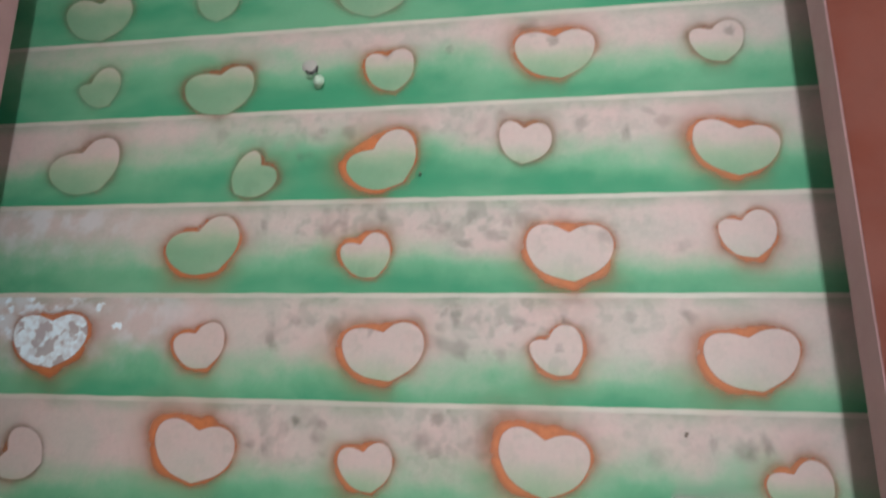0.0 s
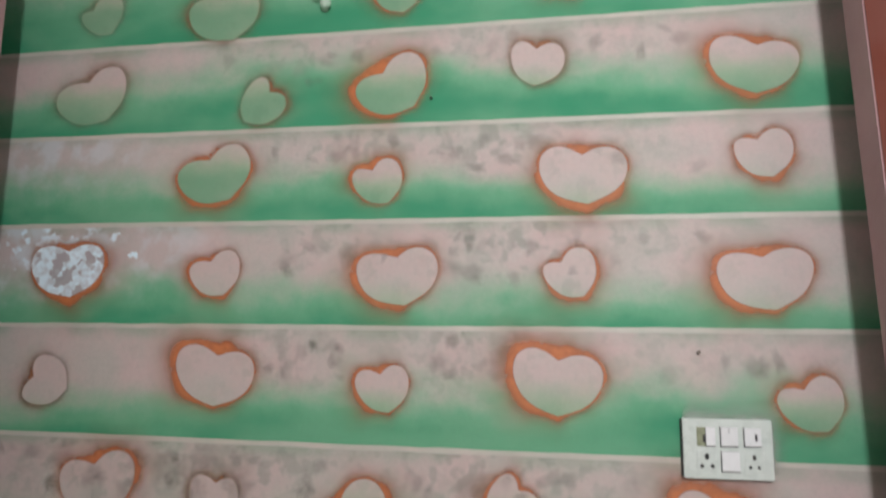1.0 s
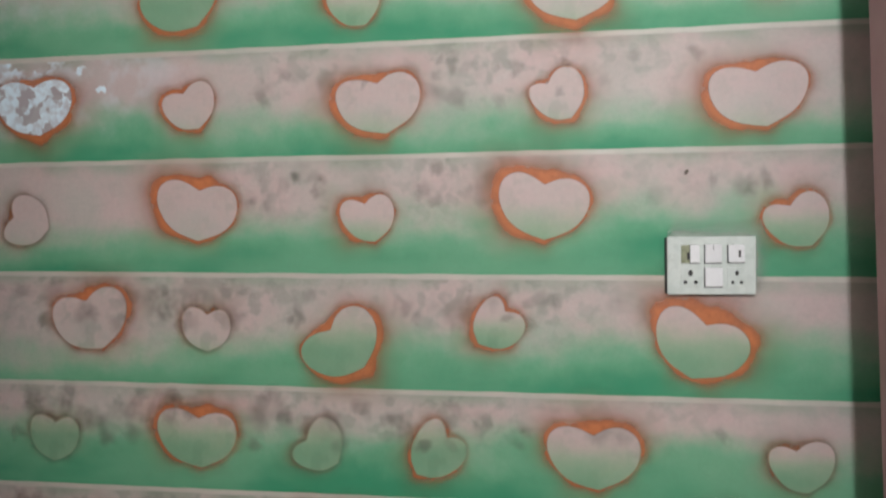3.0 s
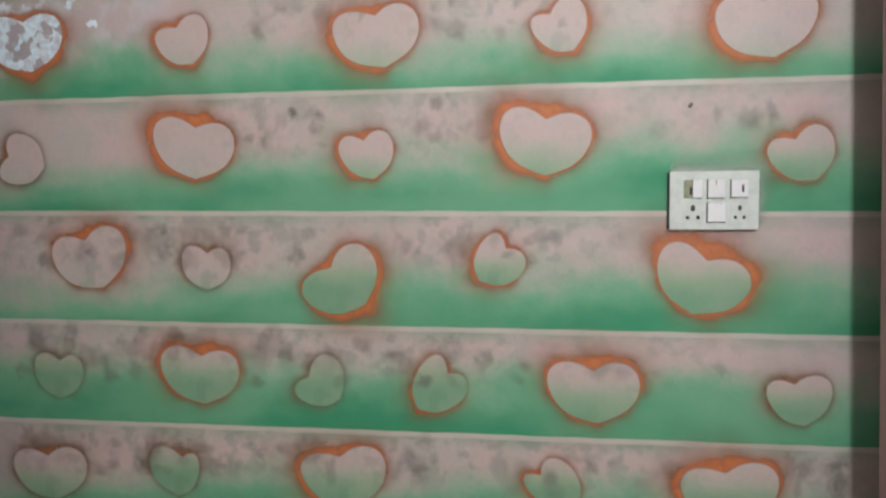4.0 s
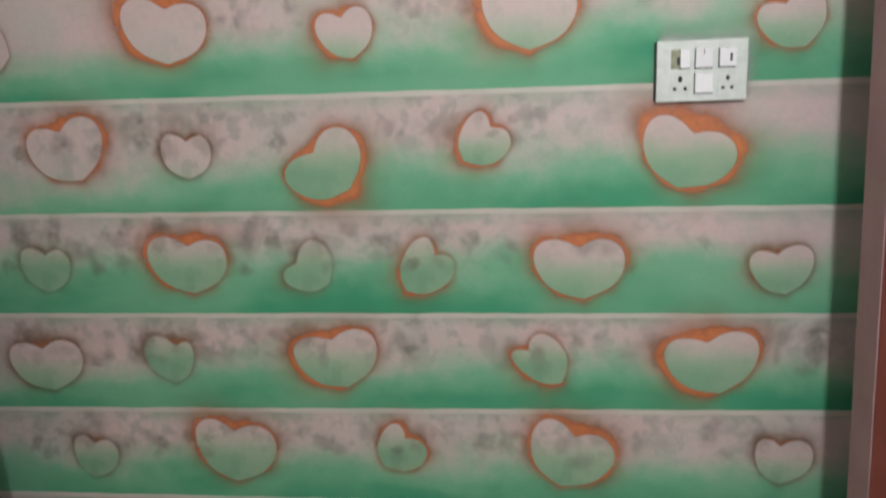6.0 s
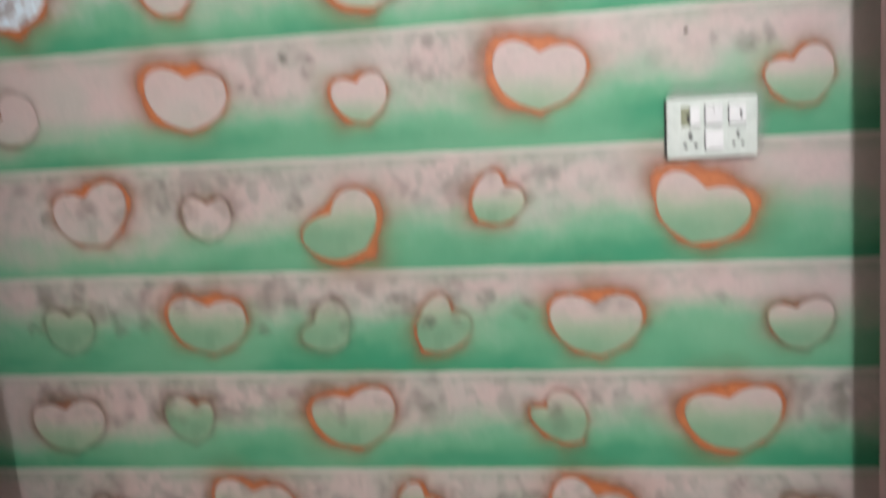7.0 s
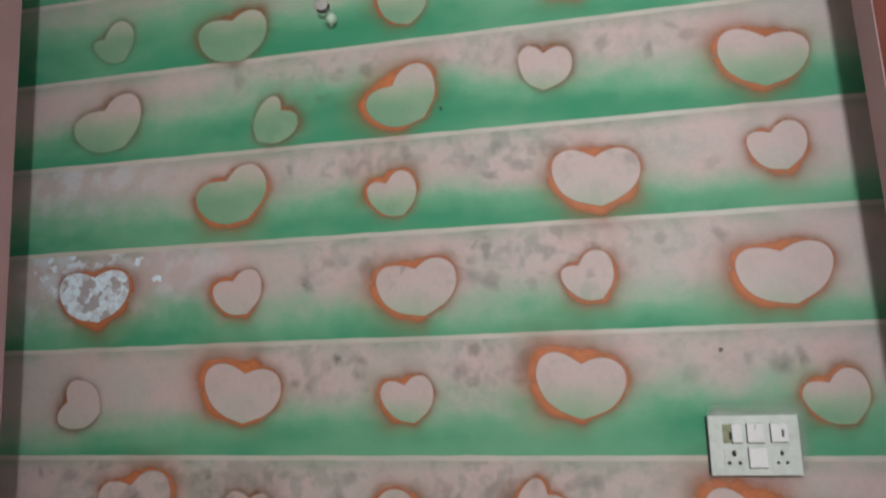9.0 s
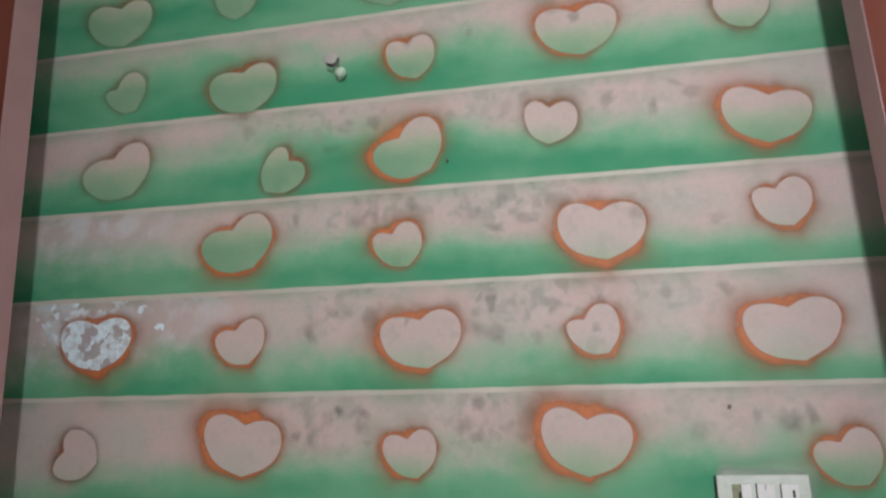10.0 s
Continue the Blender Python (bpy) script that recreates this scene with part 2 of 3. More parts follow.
def right_x(z):
    return ramp(RIGHT_EDGE, z)


def rise(k, x, z):
    """How far up band k a height lies, from 0 at its foot to 1 at its head."""
    low, high = line_height(k + 1, x), line_height(k, x)
    return (z - low) / (high - low)


# where a sponge left grey marks in each band, as (place along the wall, half width, how many)
SPONGE = {
    1: [(-0.1, 0.2, 3), (0.55, 0.3, 3)],
    2: [(-0.45, 0.2, 7), (0.08, 0.12, 4), (0.45, 0.2, 4)],
    3: [(-0.30, 0.2, 8), (0.12, 0.16, 9), (0.5, 0.2, 3)],
    4: [(-0.30, 0.15, 6), (0.20, 0.16, 12), (0.10, 0.1, 4), (0.55, 0.2, 4)],
    5: [(-0.40, 0.14, 16), (0.05, 0.15, 6), (0.6, 0.3, 4)],
    6: [(-0.95, 0.3, 20), (-0.50, 0.25, 22), (0.10, 0.2, 9), (0.4, 0.15, 4)],
    7: [(-1.0, 0.2, 12), (-0.70, 0.3, 18), (-0.25, 0.22, 22), (0.10, 0.18, 15), (0.6, 0.2, 5)],
    8: [(-0.95, 0.25, 16), (-0.55, 0.25, 22), (-0.20, 0.25, 16), (0.15, 0.2, 8), (0.50, 0.2, 6), (0.98, 0.1, 12)],
    9: [(-1.0, 0.25, 14), (-0.55, 0.3, 18), (0.0, 0.3, 18), (0.5, 0.3, 12), (0.9, 0.1, 5)],
}


def sponged(k, x, v):
    """How strongly the sponge marked band k at a place along it, v up the band."""
    worn = sum(min(1.0, 0.055 * count / reach ** 0.5) * math.exp(-((x - x0) / (1.15 * reach)) ** 2) for x0, reach, count in SPONGE.get(k, ()))
    return min(1.0, worn) * min(1.0, max(0.12, 2.2 * (v - 0.22)))


HALF = 0.0065  # half a masked line

# ---- the setting ----
wall = tagged(new("wall_back"), "wall sprayed in pale and green bands behind an opening", "wall", kind="structure")
part("masonry", box(-2.0, 1.8, 0.0, 0.22, 0.0, TOP), MAUVE, wall)


def band(k):
    """One sprayed band of the back wall, between two masked lines."""
    cols, levels = 60, 7
    verts, faces, rises, edges, shines, marks = [], [], [], [], [], []
    for j in range(levels):
        for i in range(cols):
            zl = line_height(k + 1, 0) + (line_height(k, 0) - line_height(k + 1, 0)) * j / (levels - 1)
            x = left_x(zl) + (right_x(zl) - left_x(zl)) * i / (cols - 1)
            low, high = line_height(k + 1, x), line_height(k, x)
            z = low + (high - low) * j / (levels - 1)
            verts.append((x, -0.002, z))
            rises.append(j / (levels - 1))
            edges.append(ramp(GREEN[k], x))
            marks.append(sponged(k, x, j / (levels - 1)))
            shines.append(ramp(GLINTS[k], x) if k in GLINTS else 0.0)
    for j in range(levels - 1):
        for i in range(cols - 1):
            a = j * cols + i
            faces.append((a, a + 1, a + 1 + cols, a + cols))
    sheet("band", WALL_PAINT, verts, faces, wall, rise=rises, edge=edges, gloss=shines, sponge=marks)


def line(k):
    """One masked line, a thin raised strip with a slightly uneven edge."""
    bm, cols = bmesh.new(), 60
    rows = []
    for i in range(cols):
        x = -1.34 + 2.36 * i / (cols - 1)
        z = line_height(k, x)
        x = left_x(z) + (right_x(z) - left_x(z)) * i / (cols - 1)
        up, down = (HALF + random.uniform(-0.0012, 0.0012) for _ in range(2))
        rows.append([bm.verts.new(c) for c in ((x, -0.002, z - down), (x, -0.0028, z - down), (x, -0.0028, z + up), (x, -0.002, z + up))])
    for a, b in zip(rows, rows[1:]):
        for j in range(3):
            bm.faces.new((a[j], b[j], b[j + 1], a[j + 1]))
    part("masked_line", bm, LINE_PAINT, wall, "cream masked line between the bands")


for k in range(11):
    band(k)
for k in range(1, 11):
    line(k)


# assumed room, out of view: kept small so its surfaces bounce more lamp light
ROOM_X0, ROOM_X1, ROOM_Y0, CEIL = -2.0, 1.8, -3.9, 3.05


def structure(name, bm, material, label, category="wall"):
    return tagged(part(name, bm, material), label, category, kind="structure")


def pier(name, side, table, outer):
    """The thin wall beside the opening: mauve plastered edge, red-brown face."""
    rings = []
    bm = bmesh.new()
    for z in (0.0, CEIL):
        x = ramp(table, z)
        rings.append([bm.verts.new(c) for c in ((x, INNER, z), (x, FACE, z), (outer, FACE, z), (outer, INNER, z))])
    a, b = rings
    for j in range(4):
        bm.faces.new((a[j], a[(j + 1) % 4], b[(j + 1) % 4], b[j]))
    bm.faces.new(a)
    bm.faces.new(b)
    body = structure(name, bm, MAUVE, "thin wall with a mauve plastered edge beside the opening")
    bm = bmesh.new()
    rows = []
    for z in (0.0, CEIL):
        x = ramp(table, z)
        rows.append([bm.verts.new(c) for c in ((x + side * 0.003, FACE - 0.004, z), (outer, FACE - 0.004, z), (outer, FACE, z), (x + side * 0.003, FACE, z))])
    for j in range(4):
        bm.faces.new((rows[0][j], rows[0][(j + 1) % 4], rows[1][(j + 1) % 4], rows[1][j]))
    part("face", bm, RED_WALL, body, "red-brown painted face")


pier("wall_front_left", -1, OPEN_LEFT, ROOM_X0)
pier("wall_front_right", 1, OPEN_RIGHT, ROOM_X1)
# unseen surfaces, pale so that bounced light lifts the shadows behind the piers
structure("floor", box(ROOM_X0 - 0.2, ROOM_X1 + 0.2, ROOM_Y0 - 0.2, 0.22, -0.15, 0.0), FLOOR, "unseen floor, kept pale to bounce light", "floor")
structure("ceiling", box(ROOM_X0 - 0.2, ROOM_X1 + 0.2, ROOM_Y0 - 0.2, 0.22, CEIL, CEIL + 0.15), CEILING, "unseen ceiling, kept white to bounce light", "ceiling")
structure("wall_back_of_room", box(ROOM_X0 - 0.2, ROOM_X1 + 0.2, ROOM_Y0 - 0.2, ROOM_Y0, 0, CEIL), ROOM_WALL, "unseen pale beige wall behind, added to bounce light")
structure("wall_east", box(ROOM_X1, ROOM_X1 + 0.2, ROOM_Y0, 0.22, 0, CEIL), ROOM_WALL, "unseen pale beige side wall, added to bounce light")
structure("wall_west", box(ROOM_X0 - 0.2, ROOM_X0, ROOM_Y0, 0.22, 0, CEIL), ROOM_WALL, "unseen pale beige side wall, added to bounce light")

# ---- stencilled hearts ----
HALF_OUTLINE = [(0.0, 0.0), (0.28, 0.075), (0.56, 0.175), (0.80, 0.345), (0.955, 0.58), (1.0, 0.80), (0.945, 0.99), (0.79, 1.115), (0.56, 1.16), (0.30, 1.115), (0.10, 1.03), (0.0, 0.985)]


def smooth(points, steps):
    """A Catmull-Rom curve through the points."""
    out = []
    pts = [points[0], *points, points[-1]]
    for a, b, c, d in zip(pts, pts[1:], pts[2:], pts[3:]):
        for i in range(steps):
            t = i / steps
            out.append(tuple(0.5 * (2 * q + (r - p) * t + (2 * p - 5 * q + 4 * r - s) * t * t + (3 * q - p - 3 * r + s) * t ** 3) for p, q, r, s in zip(a, b, c, d)))
    return out + [points[-1]]


def heart_outline(h, left, right, rng):
    """A hand-cut heart with its tip at 0, 0 and its cleft h above it."""
    half = smooth(HALF_OUTLINE, 4)
    wob = [rng.uniform(-0.025, 0.025) for _ in range(8)]

    def side(width, phase):
        return [(u * width * (1 + wob[phase] * math.sin(5 * w + phase)), w * h * (1 + wob[phase + 1] * math.sin(3 * u))) for u, w in half]

    # the stencil was cut by eye: its right lobe sits a little lower than the left one
    sag = 0.11 if left + right > 0.18 else 0.07
    r = [(u, w * (1 - sag * u / right)) for u, w in side(right, 0)]
    l = [(u, w * (1 + 0.3 * sag * u / left)) for u, w in side(left, 3)]
    return r + [(-u, w) for u, w in reversed(l[1:-1])]


def heart(k, x, z, lean, h, left, right, spray, turn, fill):
    """A heart kept clear by a stencil while orange was sprayed round it, in band k: heaviest towards turn, green up to fill."""
    rng = random.Random(int(1000 * (x + 3) + 77 * z))
    slim = 1 - 0.24 * min(0.42, math.sin(radians(lean)) ** 2)
    pts = heart_outline(h, left * slim, right * slim, rng)
    c, s = math.cos(radians(lean)), math.sin(radians(lean))
    flat = [(x + u * c - w * s, z + u * s + w * c) for u, w in pts]
    mid = (x - 0.62 * h * s, z + 0.62 * h * c)
    large = left + right > 0.18
    tone = "strong orange" if spray > 0.58 else "faint brown"
    inside = "pinkish face" if fill < 0.3 else "half green face" if fill < 0.75 else "pale green face"
    ob = thing("painted_heart", (mid[0], 0, mid[1]), ("large" if large else "small") + " stencilled heart with " + inside + " and " + tone + " sprayed rim", "painted heart", "stencilled hearts on the wall")
    n = len(flat)
    # the masked face, a skin of the wall's own paint
    verts, rises, faces = [], [], []
    low, high = min(pz for _, pz in flat), max(pz for _, pz in flat)
    for f in (1.0, 0.8, 0.5, 0.2):
        for px, pz in flat:
            qx, qz = mid[0] + (px - mid[0]) * f, mid[1] + (pz - mid[1]) * f
            verts.append((qx - mid[0], -0.0034, qz - mid[1]))
            rises.append(0.82 * (qz - low) / (high - low))
    for r in range(3):
        for i in range(n):
            j = (i + 1) % n
            faces.append((r * n + i, r * n + j, (r + 1) * n + j, (r + 1) * n + i))
    faces.append(tuple(range(3 * n, 4 * n)))
    # the leftmost heart of band 4 has reflected glints painted into its colour
    glinting = 1.0 if k == 4 and x < -0.9 else 0.0
    sheet("heart_face", HEART_PAINT, verts, faces, ob, "masked face with reflected glints painted in" if glinting else "masked face", rise=rises, edge=[0.82 * fill] * len(verts), gloss=[glinting] * len(verts), sponge=[0.8 * sponged(k, mid[0] + vx, 0.7) for vx, _, _ in verts])
    # the sprayed rim, dense at the stencil's edge and thinning outwards, filling the cleft and the corner at the tip
    verts, thick, faces = [], [], []
    waves = [(m, rng.uniform(0.05, 0.13), rng.uniform(0, 6.28)) for m in (2, 3, 5, 8)]
    offsets = [(-0.0014, 0.40), (0.0010, 0.88), (0.006, 0.83), (0.012, 0.66), (0.020, 0.42), (0.031, 0.23), (0.048, 0.10), (0.084, 0.0)]
    width = (0.44 + 0.50 * min(1.35, spray)) * (1.0 if large else 0.78)
    for r, (d, a) in enumerate(offsets):
        for (u, w), (px, pz) in zip(pts, flat):
            dx, dz = px - mid[0], pz - mid[1]
            size_r = math.hypot(dx, dz)
            ang = math.atan2(dz, dx)
            cleft = math.exp(-((u / (0.34 * max(left, right))) ** 2)) if w > 0.8 * h else 0.0
            tip = math.exp(-((u / (0.30 * max(left, right))) ** 2)) if w < 0.4 * h else 0.0
            around = 1 + 0.46 * math.cos(ang - radians(turn)) + sum(q * math.sin(m * ang + p) for m, q, p in waves)
            reach = d * width * max(0.35, around)
            if r >= 2:
                reach += (0.105 * h * cleft + 0.022 * h * tip * max(0.3, around)) * min(1.0, 0.35 + 0.65 * spray)
            verts.append((dx + dx / size_r * reach, -0.0042, dz + dz / size_r * reach))
            thick.append(min(1.0, a * (0.26 + 0.66 * min(spray, 1.15)) * (0.62 + 0.36 * around) * (1 + 0.25 * cleft)))
    for r in range(len(offsets) - 1):
        for i in range(n):
            j = (i + 1) % n
            faces.append((r * n + i, r * n + j, (r + 1) * n + j, (r + 1) * n + i))
    sheet("sprayed_rim", ORANGE if spray > 0.58 else BROWN, verts, faces, ob, "soft sprayed rim", thick=thick)


for row in [
    (-1.104, 2.748, 10, 0.145, 0.122, 0.113, 0.25, 90, 1),
    (-0.71, 2.794, 4, 0.115, 0.072, 0.073, 0.25, 90, 1),
    (-0.202, 2.775, 3, 0.135, 0.118, 0.116, 0.4, 90, 1),
]:
    heart(0, *row)
for row in [
    (-1.039, 2.516, 43, 0.11, 0.056, 0.102, 0.2, 90, 1),
    (-0.637, 2.468, 16, 0.142, 0.125, 0.105, 0.57, 100, 1),
    (-0.119, 2.519, 15, 0.123, 0.074, 0.077, 0.62, 170, 0.7),
    (0.364, 2.536, 7, 0.139, 0.119, 0.109, 0.66, 150, 0.55),
    (0.814, 2.564, 18, 0.108, 0.069, 0.08, 0.45, 190, 0.4),
]:
    heart(1, *row)
for row in [
    (-1.024, 2.233, 31, 0.147, 0.132, 0.117, 0.35, 80, 0.6),
    (-0.586, 2.209, -40, 0.117, 0.071, 0.083, 0.52, 10, 1),
    (-0.082, 2.233, 42, 0.142, 0.118, 0.119, 0.95, 160, 0.75),
    (0.253, 2.276, -3, 0.11, 0.069, 0.08, 0.57, 60, 0.25),
    (0.823, 2.225, -4, 0.137, 0.121, 0.104, 0.8, 190, 0.55),
]:
    heart(2, *row)
for row in [
    (-0.611, 1.977, 30, 0.14, 0.124, 0.115, 0.75, 270, 0.85),
    (-0.147, 1.955, 27, 0.108, 0.069, 0.078, 0.8, 120, 0.55),
    (0.39, 1.939, 5, 0.139, 0.118, 0.113, 0.95, 250, 0.15),
    (0.853, 2, 19, 0.107, 0.068, 0.08, 0.75, 280, 0),
]:
    heart(3, *row)
for row in [
    (-1.081, 1.697, 8, 0.139, 0.122, 0.112, 0.9, 310, 0),
    (-0.609, 1.702, 25, 0.107, 0.075, 0.082, 0.75, 215, 0),
    (-0.094, 1.673, 10, 0.135, 0.119, 0.108, 0.85, 190, 0.2),
    (0.377, 1.697, 33, 0.107, 0.063, 0.082, 0.8, 300, 0.05),
    (0.838, 1.662, 11, 0.137, 0.118, 0.112, 0.9, 190, 0.1),
]:
    heart(4, *row)
for row in [
    (-1.058, 1.440, 74, 0.115, 0.080, 0.080, 0.45, 190, 0),
    (-0.615, 1.4, -2, 0.139, 0.122, 0.11, 1, 150, 0),
    (-0.127, 1.394, 15, 0.104, 0.072, 0.073, 0.8, 185, 0.35),
    (0.308, 1.395, -1, 0.142, 0.116, 0.11, 1.1, 150, 0.35),
    (0.937, 1.376, 27, 0.109, 0.075, 0.079, 0.65, 150, 0.55),
]:
    heart(5, *row)
for row in [
    (-0.898, 1.107, 21, 0.143, 0.117, 0.115, 0.75, 50, 0),
    (-0.594, 1.103, -2, 0.101, 0.074, 0.067, 0.45, 120, 0.15),
    (-0.157, 1.067, 43, 0.136, 0.122, 0.12, 1, 330, 0.8),
    (0.14, 1.133, -40, 0.109, 0.063, 0.08, 0.75, 190, 0.5),
    (0.66, 1.055, -15, 0.139, 0.115, 0.116, 1.3, 60, 0.65),
]:
    heart(6, *row)
for row in [
    (-1.049, 0.792, -3, 0.11, 0.078, 0.073, 0.3, 90, 1),
    (-0.612, 0.789, 3, 0.137, 0.121, 0.107, 0.8, 110, 0.75),
    (-0.23, 0.817, 57, 0.104, 0.072, 0.094, 0.3, 180, 0.9),
    (-0.022, 0.795, -39, 0.128, 0.073, 0.079, 0.6, 200, 0.9),
    (0.438, 0.774, 5, 0.139, 0.117, 0.111, 0.85, 100, 0.6),
    (0.925, 0.786, 14, 0.106, 0.068, 0.081, 0.55, 160, 0.7),
]:
    heart(7, *row)
for row in [
    (-1.074, 0.497, 10, 0.132, 0.114, 0.117, 0.55, 100, 0.5),
    (-0.701, 0.527, -8, 0.114, 0.096, 0.053, 0.5, 90, 0.9),
    (-0.196, 0.523, 16, 0.145, 0.121, 0.117, 0.85, 160, 0.6),
    (0.381, 0.545, 44, 0.126, 0.059, 0.08, 0.65, 230, 0.8),
    (0.782, 0.524, 15, 0.145, 0.116, 0.118, 1.05, 140, 0.7),
]:
    heart(8, *row)
for row in [
    (-0.993, 0.224, -8, 0.112, 0.064, 0.077, 0.4, 90, 0.8),
    (-0.545, 0.227, -2, 0.161, 0.118, 0.122, 0.75, 110, 0.7),
    (-0.108, 0.287, -35, 0.111, 0.067, 0.088, 0.7, 60, 0.8),
    (0.376, 0.247, -15, 0.155, 0.114, 0.117, 0.9, 70, 0.6),
    (0.938, 0.275, 2, 0.109, 0.062, 0.082, 0.5, 90, 0.5),
]:
    heart(9, *row)

# ---- grey dabs left by a sponge ----
def dabs(k, spots):
    """Soft grey dabs in band k: spots of (place, half width, how many)."""
    rng = random.Random(40 + k)
    for x0, reach, count in spots:
        for _ in range(count):
            x = x0 + rng.uniform(-reach, reach)
            low, high = line_height(k + 1, x), line_height(k, x)
            z = low + (high - low) * rng.triangular(0.42, 0.95, 0.74)
            r, squash, turn, dense = (1.4 if k > 5 else 1.2) * rng.uniform(0.011, 0.024), rng.uniform(0.5, 1.0), rng.uniform(0, 3.14), rng.uniform(0.08, 0.34)
            lobes = [1 + rng.uniform(-0.28, 0.28) for _ in range(14)]
            verts, thick, faces = [], [], []
            for f, a in ((0.0, dense * 0.85), (0.5, dense), (0.85, dense * 0.6), (1.4, 0.0)):
                for i in range(14):
                    ang = 2 * math.pi * i / 14
                    u, w = r * f * lobes[i] * math.cos(ang), r * f * lobes[i] * squash * math.sin(ang)
                    verts.append((x + u * math.cos(turn) - w * math.sin(turn), -0.0038, z + u * math.sin(turn) + w * math.cos(turn)))
                    thick.append(a * (0.6 + 0.4 * lobes[(i * 3) % 14] if f < 1 else 0))
            for q in range(3):
                for i in range(14):
                    j = (i + 1) % 14
                    faces.append((q * 14 + i, q * 14 + j, (q + 1) * 14 + j, (q + 1) * 14 + i))
            sheet("sponge_dab", GREY_DAB, verts, faces, wall, thick=thick)


for k, spots in SPONGE.items():
    dabs(k, spots)


# ---- switchboard ----
def disc(bm, x, y, z, r, depth, squash=1.0):
    bmesh.ops.create_cone(bm, cap_ends=True, segments=14, radius1=r, radius2=r * 0.9, depth=depth, matrix=pose(x, y, z, 90) @ Matrix.Diagonal((1, squash, 1, 1)))


board = thing("switchboard", (0.703, 0.0, 1.330), "white plastic switchboard with four rocker switches and two sockets", "switchboard")


def on_board(name, bm, material, label="", parent=None):
    bm.transform(Matrix.Translation((-0.703, 0, -1.330)))
    return part(name, bm, material, parent or board, label)


on_board("back_box", box(0.5985, 0.800, -0.016, -0.001, 1.2645, 1.398, 0.001), BLACK, "dark gap behind the plate")
on_board("cover_plate", box(0.602, 0.805, -0.024, -0.0165, 1.261, 1.400, 0.0025), PLASTIC)


def rocker(x0, x1, z0, z1, press):
    # black L at left and foot: the gap and the rocker's shadow, as geometry
    frame_bm = box(x0 - 0.0024, x1 + 0.0003, -0.0248, -0.022, z0 - 0.0024, z1 + 0.0003, 0.0002)
    well = on_board("rocker_shade", frame_bm, BLACK, "dark gap and painted shadow left of and below the rocker")
    bm = box(x0, x1, -0.029, -0.022, z0, z1, 0.0012)
    for v in bm.verts:
        if v.co.y < -0.026:
            v.co.y += press * ((v.co.z - z0) / (z1 - z0) - 0.5)
    on_board("rocker", bm, ROCKER, "white rocker")


rocker(0.6545, 0.6760, 1.3375, 1.3800, 0.0025)
rocker(0.6890, 0.7270, 1.3370, 1.3810, -0.0025)
rocker(0.7420, 0.7790, 1.3380, 1.3800, 0.0025)
rocker(0.6890, 0.7290, 1.2800, 1.3250, 0.0025)
on_board("indicator_window", box(0.634, 0.6535, -0.0252, -0.022, 1.336, 1.380, 0.0008), STAINED, "yellowed indicator window")
bm = box(0.6475, 0.6535, -0.0262, -0.022, 1.345, 1.362, 0.0008)
on_board("indicator_slot", bm, BLACK, "dark slot")
on_board("indicator_slot", box(0.7650, 0.7700, -0.0305, -0.027, 1.350, 1.367, 0.0008), BLACK, "dark slot")
on_board("indicator_slot", box(0.7065, 0.7080, -0.0303, -0.027, 1.368, 1.379, 0.0004), BLACK, "thin dark slot")
for x, earth_r, spread, r in ((0.6555, 0.0056, 0.0120, 0.0049), (0.762, 0.0045, 0.0098, 0.0042)):
    bm = box(x - 0.022, x + 0.022, -0.0252, -0.022, 1.280, 1.326, 0.0012)
    face = on_board("socket", bm, PLASTIC, "white three-pin socket")
    for px, pz, pr, squash in ((x, 1.3125, earth_r, 1.45 if earth_r > 0.004 else 1.0), (x - spread, 1.2905, r, 1.0), (x + spread, 1.2905, r, 1.0)):
        bm = bmesh.new()
        disc(bm, px, -0.0253, pz, pr, 0.0012, squash)
        on_board("pin_hole", bm, BLACK, "dark pin hole", face)

# pale overspray on the wall round the board, thickest at its top and far edge
verts, thick, faces = [], [], []
for f, a in ((0.0, 0.70), (0.25, 0.48), (0.6, 0.18), (1.0, 0.0)):
    x0, x1, z0, z1 = 0.603 - 0.004 * f, 0.803 + 0.042 * f, 1.262 - 0.010 * f, 1.398 + 0.060 * f
    for i in range(32):
        ang = 2 * math.pi * (i + 0.5) / 32
        c, d = math.cos(ang), math.sin(ang)
        m = max(abs(c), abs(d)) ** (1 - 0.35 * f)
        verts.append((0.5 * (x0 + x1) + 0.5 * (x1 - x0) * c / m, -0.0046, 0.5 * (z0 + z1) + 0.5 * (z1 - z0) * d / m))
        thick.append(a)
for q in range(3):
    for i in range(32):
        j = (i + 1) % 32
        faces.append((q * 32 + i, q * 32 + j, (q + 1) * 32 + j, (q + 1) * 32 + i))
sheet("pale_overspray", MIST, verts, faces, wall, "pale overspray round the switchboard", thick=thick)

# ---- hook and nails ----
hook = thing("wall_hook", (-0.375, 0.0, 2.588), "round plastic wall hook misted with paint, black bent wire", "hook")


def on_hook(name, bm, material, label=""):
    bm.transform(Matrix.Translation((0.375, 0, -2.588)))
    part(name, bm, material, hook, label)


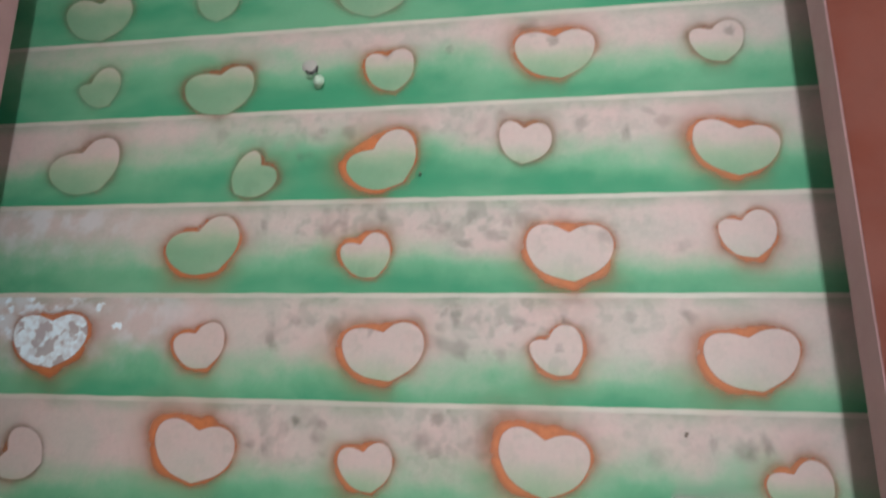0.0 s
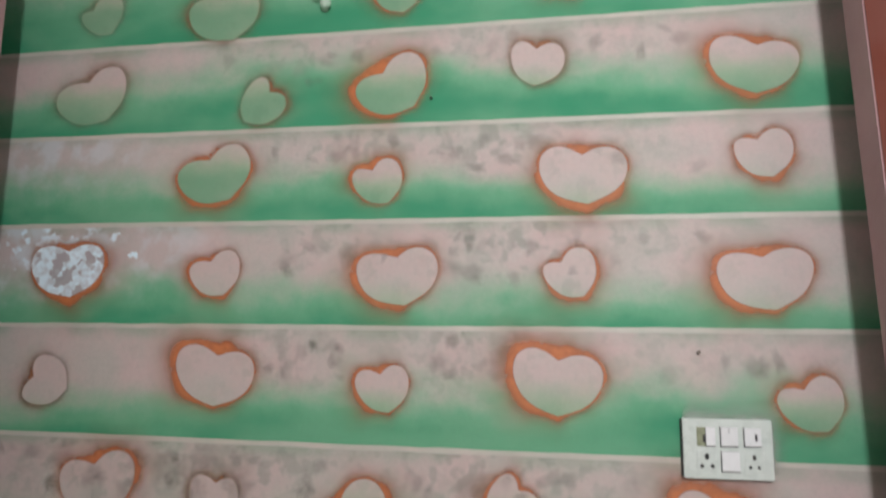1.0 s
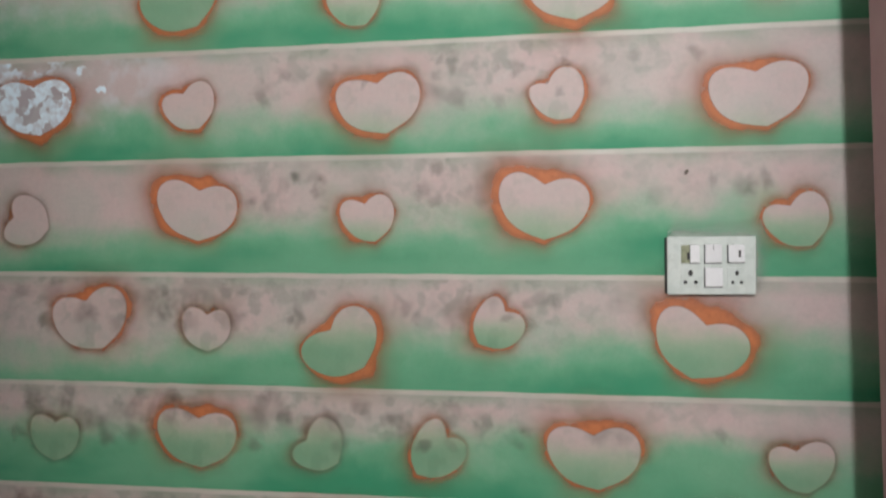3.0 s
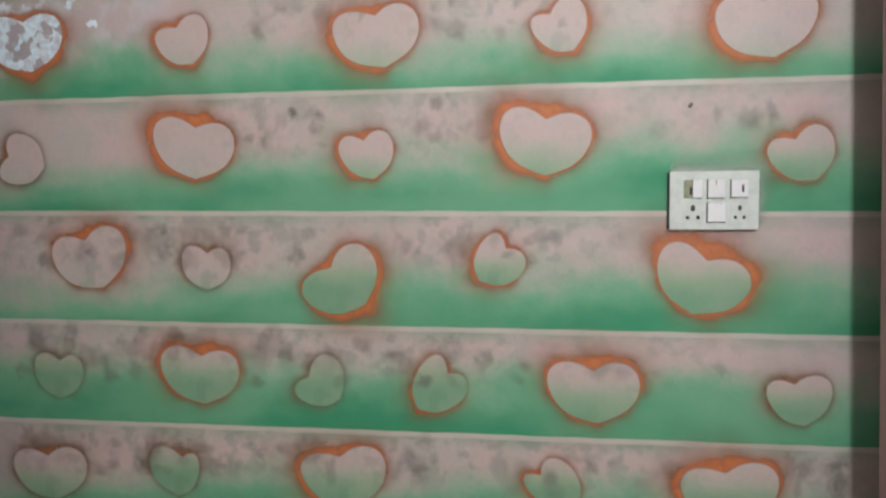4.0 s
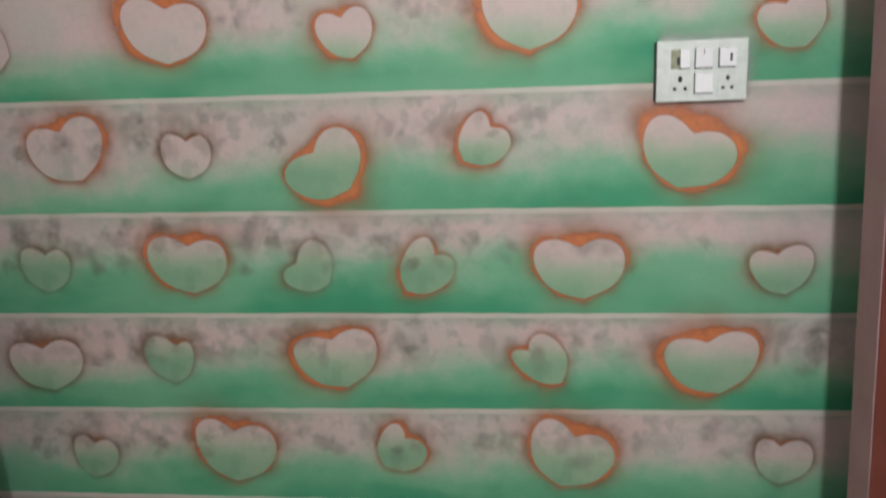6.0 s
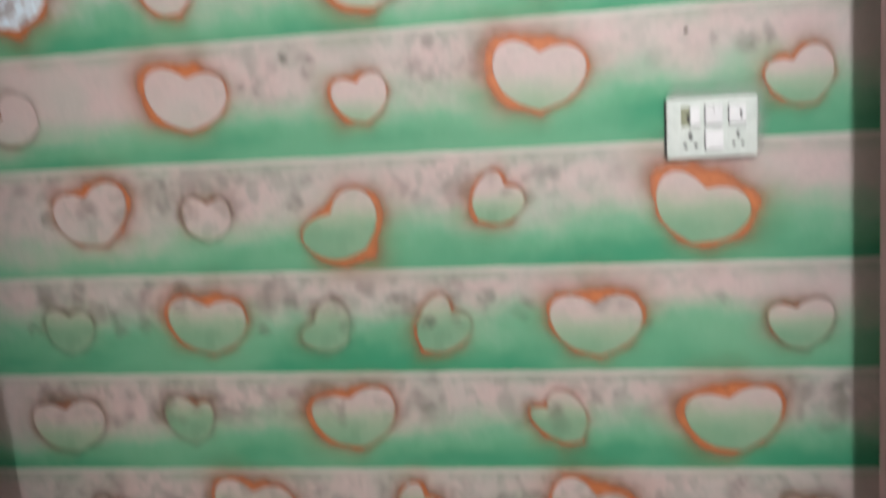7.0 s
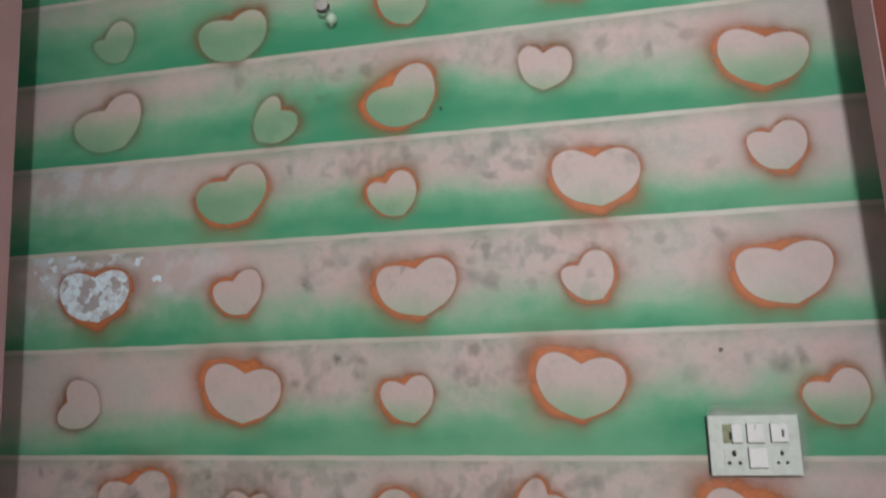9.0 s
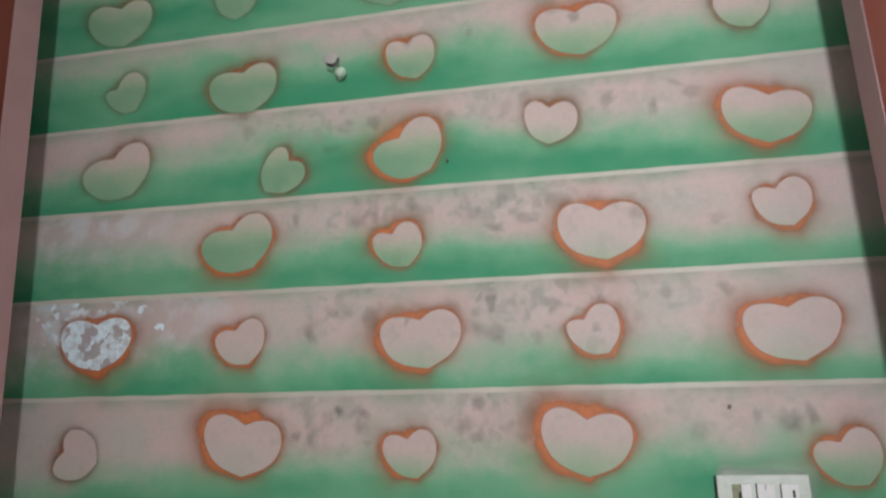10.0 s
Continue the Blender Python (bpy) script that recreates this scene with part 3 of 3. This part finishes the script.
bm = bmesh.new()
bmesh.ops.create_uvsphere(bm, u_segments=20, v_segments=12, radius=0.024, matrix=pose(-0.390, -0.004, 2.617) @ Matrix.Diagonal((1, 0.28, 0.9, 1)))
on_hook("base", bm, OVERSPRAYED, "domed base misted over with wall paint")
bm = bmesh.new()
bmesh.ops.create_cone(bm, cap_ends=True, segments=20, radius1=0.009, radius2=0.012, depth=0.035, matrix=pose(-0.354, -0.018, 2.552, 75, 0, 15))
bmesh.ops.create_uvsphere(bm, u_segments=18, v_segments=10, radius=0.0165, matrix=pose(-0.346, -0.034, 2.550))
on_hook("knob", bm, GREENED, "rounded knob misted pale green")
bm = bmesh.new()
rings = []
for i in range(13):
    a = radians(-150 + 165 * i / 12)
    cx, cz = -0.371 + 0.018 * math.cos(a), 2.590 + 0.018 * math.sin(a)
    thick_r = 0.0058 * (0.55 + 0.45 * math.sin(math.pi * i / 12))
    out = Vector((math.cos(a), 0, math.sin(a)))
    ring = []
    for j in range(8):
        b = 2 * math.pi * j / 8
        ring.append(bm.verts.new(Vector((cx, -0.040, cz)) + thick_r * (math.cos(b) * out + Vector((0, math.sin(b), 0)))))
    rings.append(ring)
for a, b in zip(rings, rings[1:]):
    for j in range(8):
        bm.faces.new((a[j], a[(j + 1) % 8], b[(j + 1) % 8], b[j]))
bm.faces.new(rings[0])
bm.faces.new(rings[-1])
on_hook("wire", bm, WIRE, "black bent wire")


def nail(x, z, r):
    ob = thing("nail", (x, 0.0, z), "small dark nail stub in the painted wall", "nail", "nails in the wall")
    bm = bmesh.new()
    bmesh.ops.create_cone(bm, cap_ends=True, segments=10, radius1=r, radius2=r * 0.85, depth=0.014, matrix=pose(0, -0.007, 0, 90) @ Matrix.Diagonal((1, 1.5, 1, 1)))
    bmesh.ops.create_cone(bm, cap_ends=True, segments=10, radius1=r * 1.3, radius2=r * 1.2, depth=0.003, matrix=pose(0, -0.0155, 0, 90))
    part("shank", bm, STEEL, ob)


nail(0.650, 1.558, 0.0035)
nail(-0.033, 2.253, 0.0026)
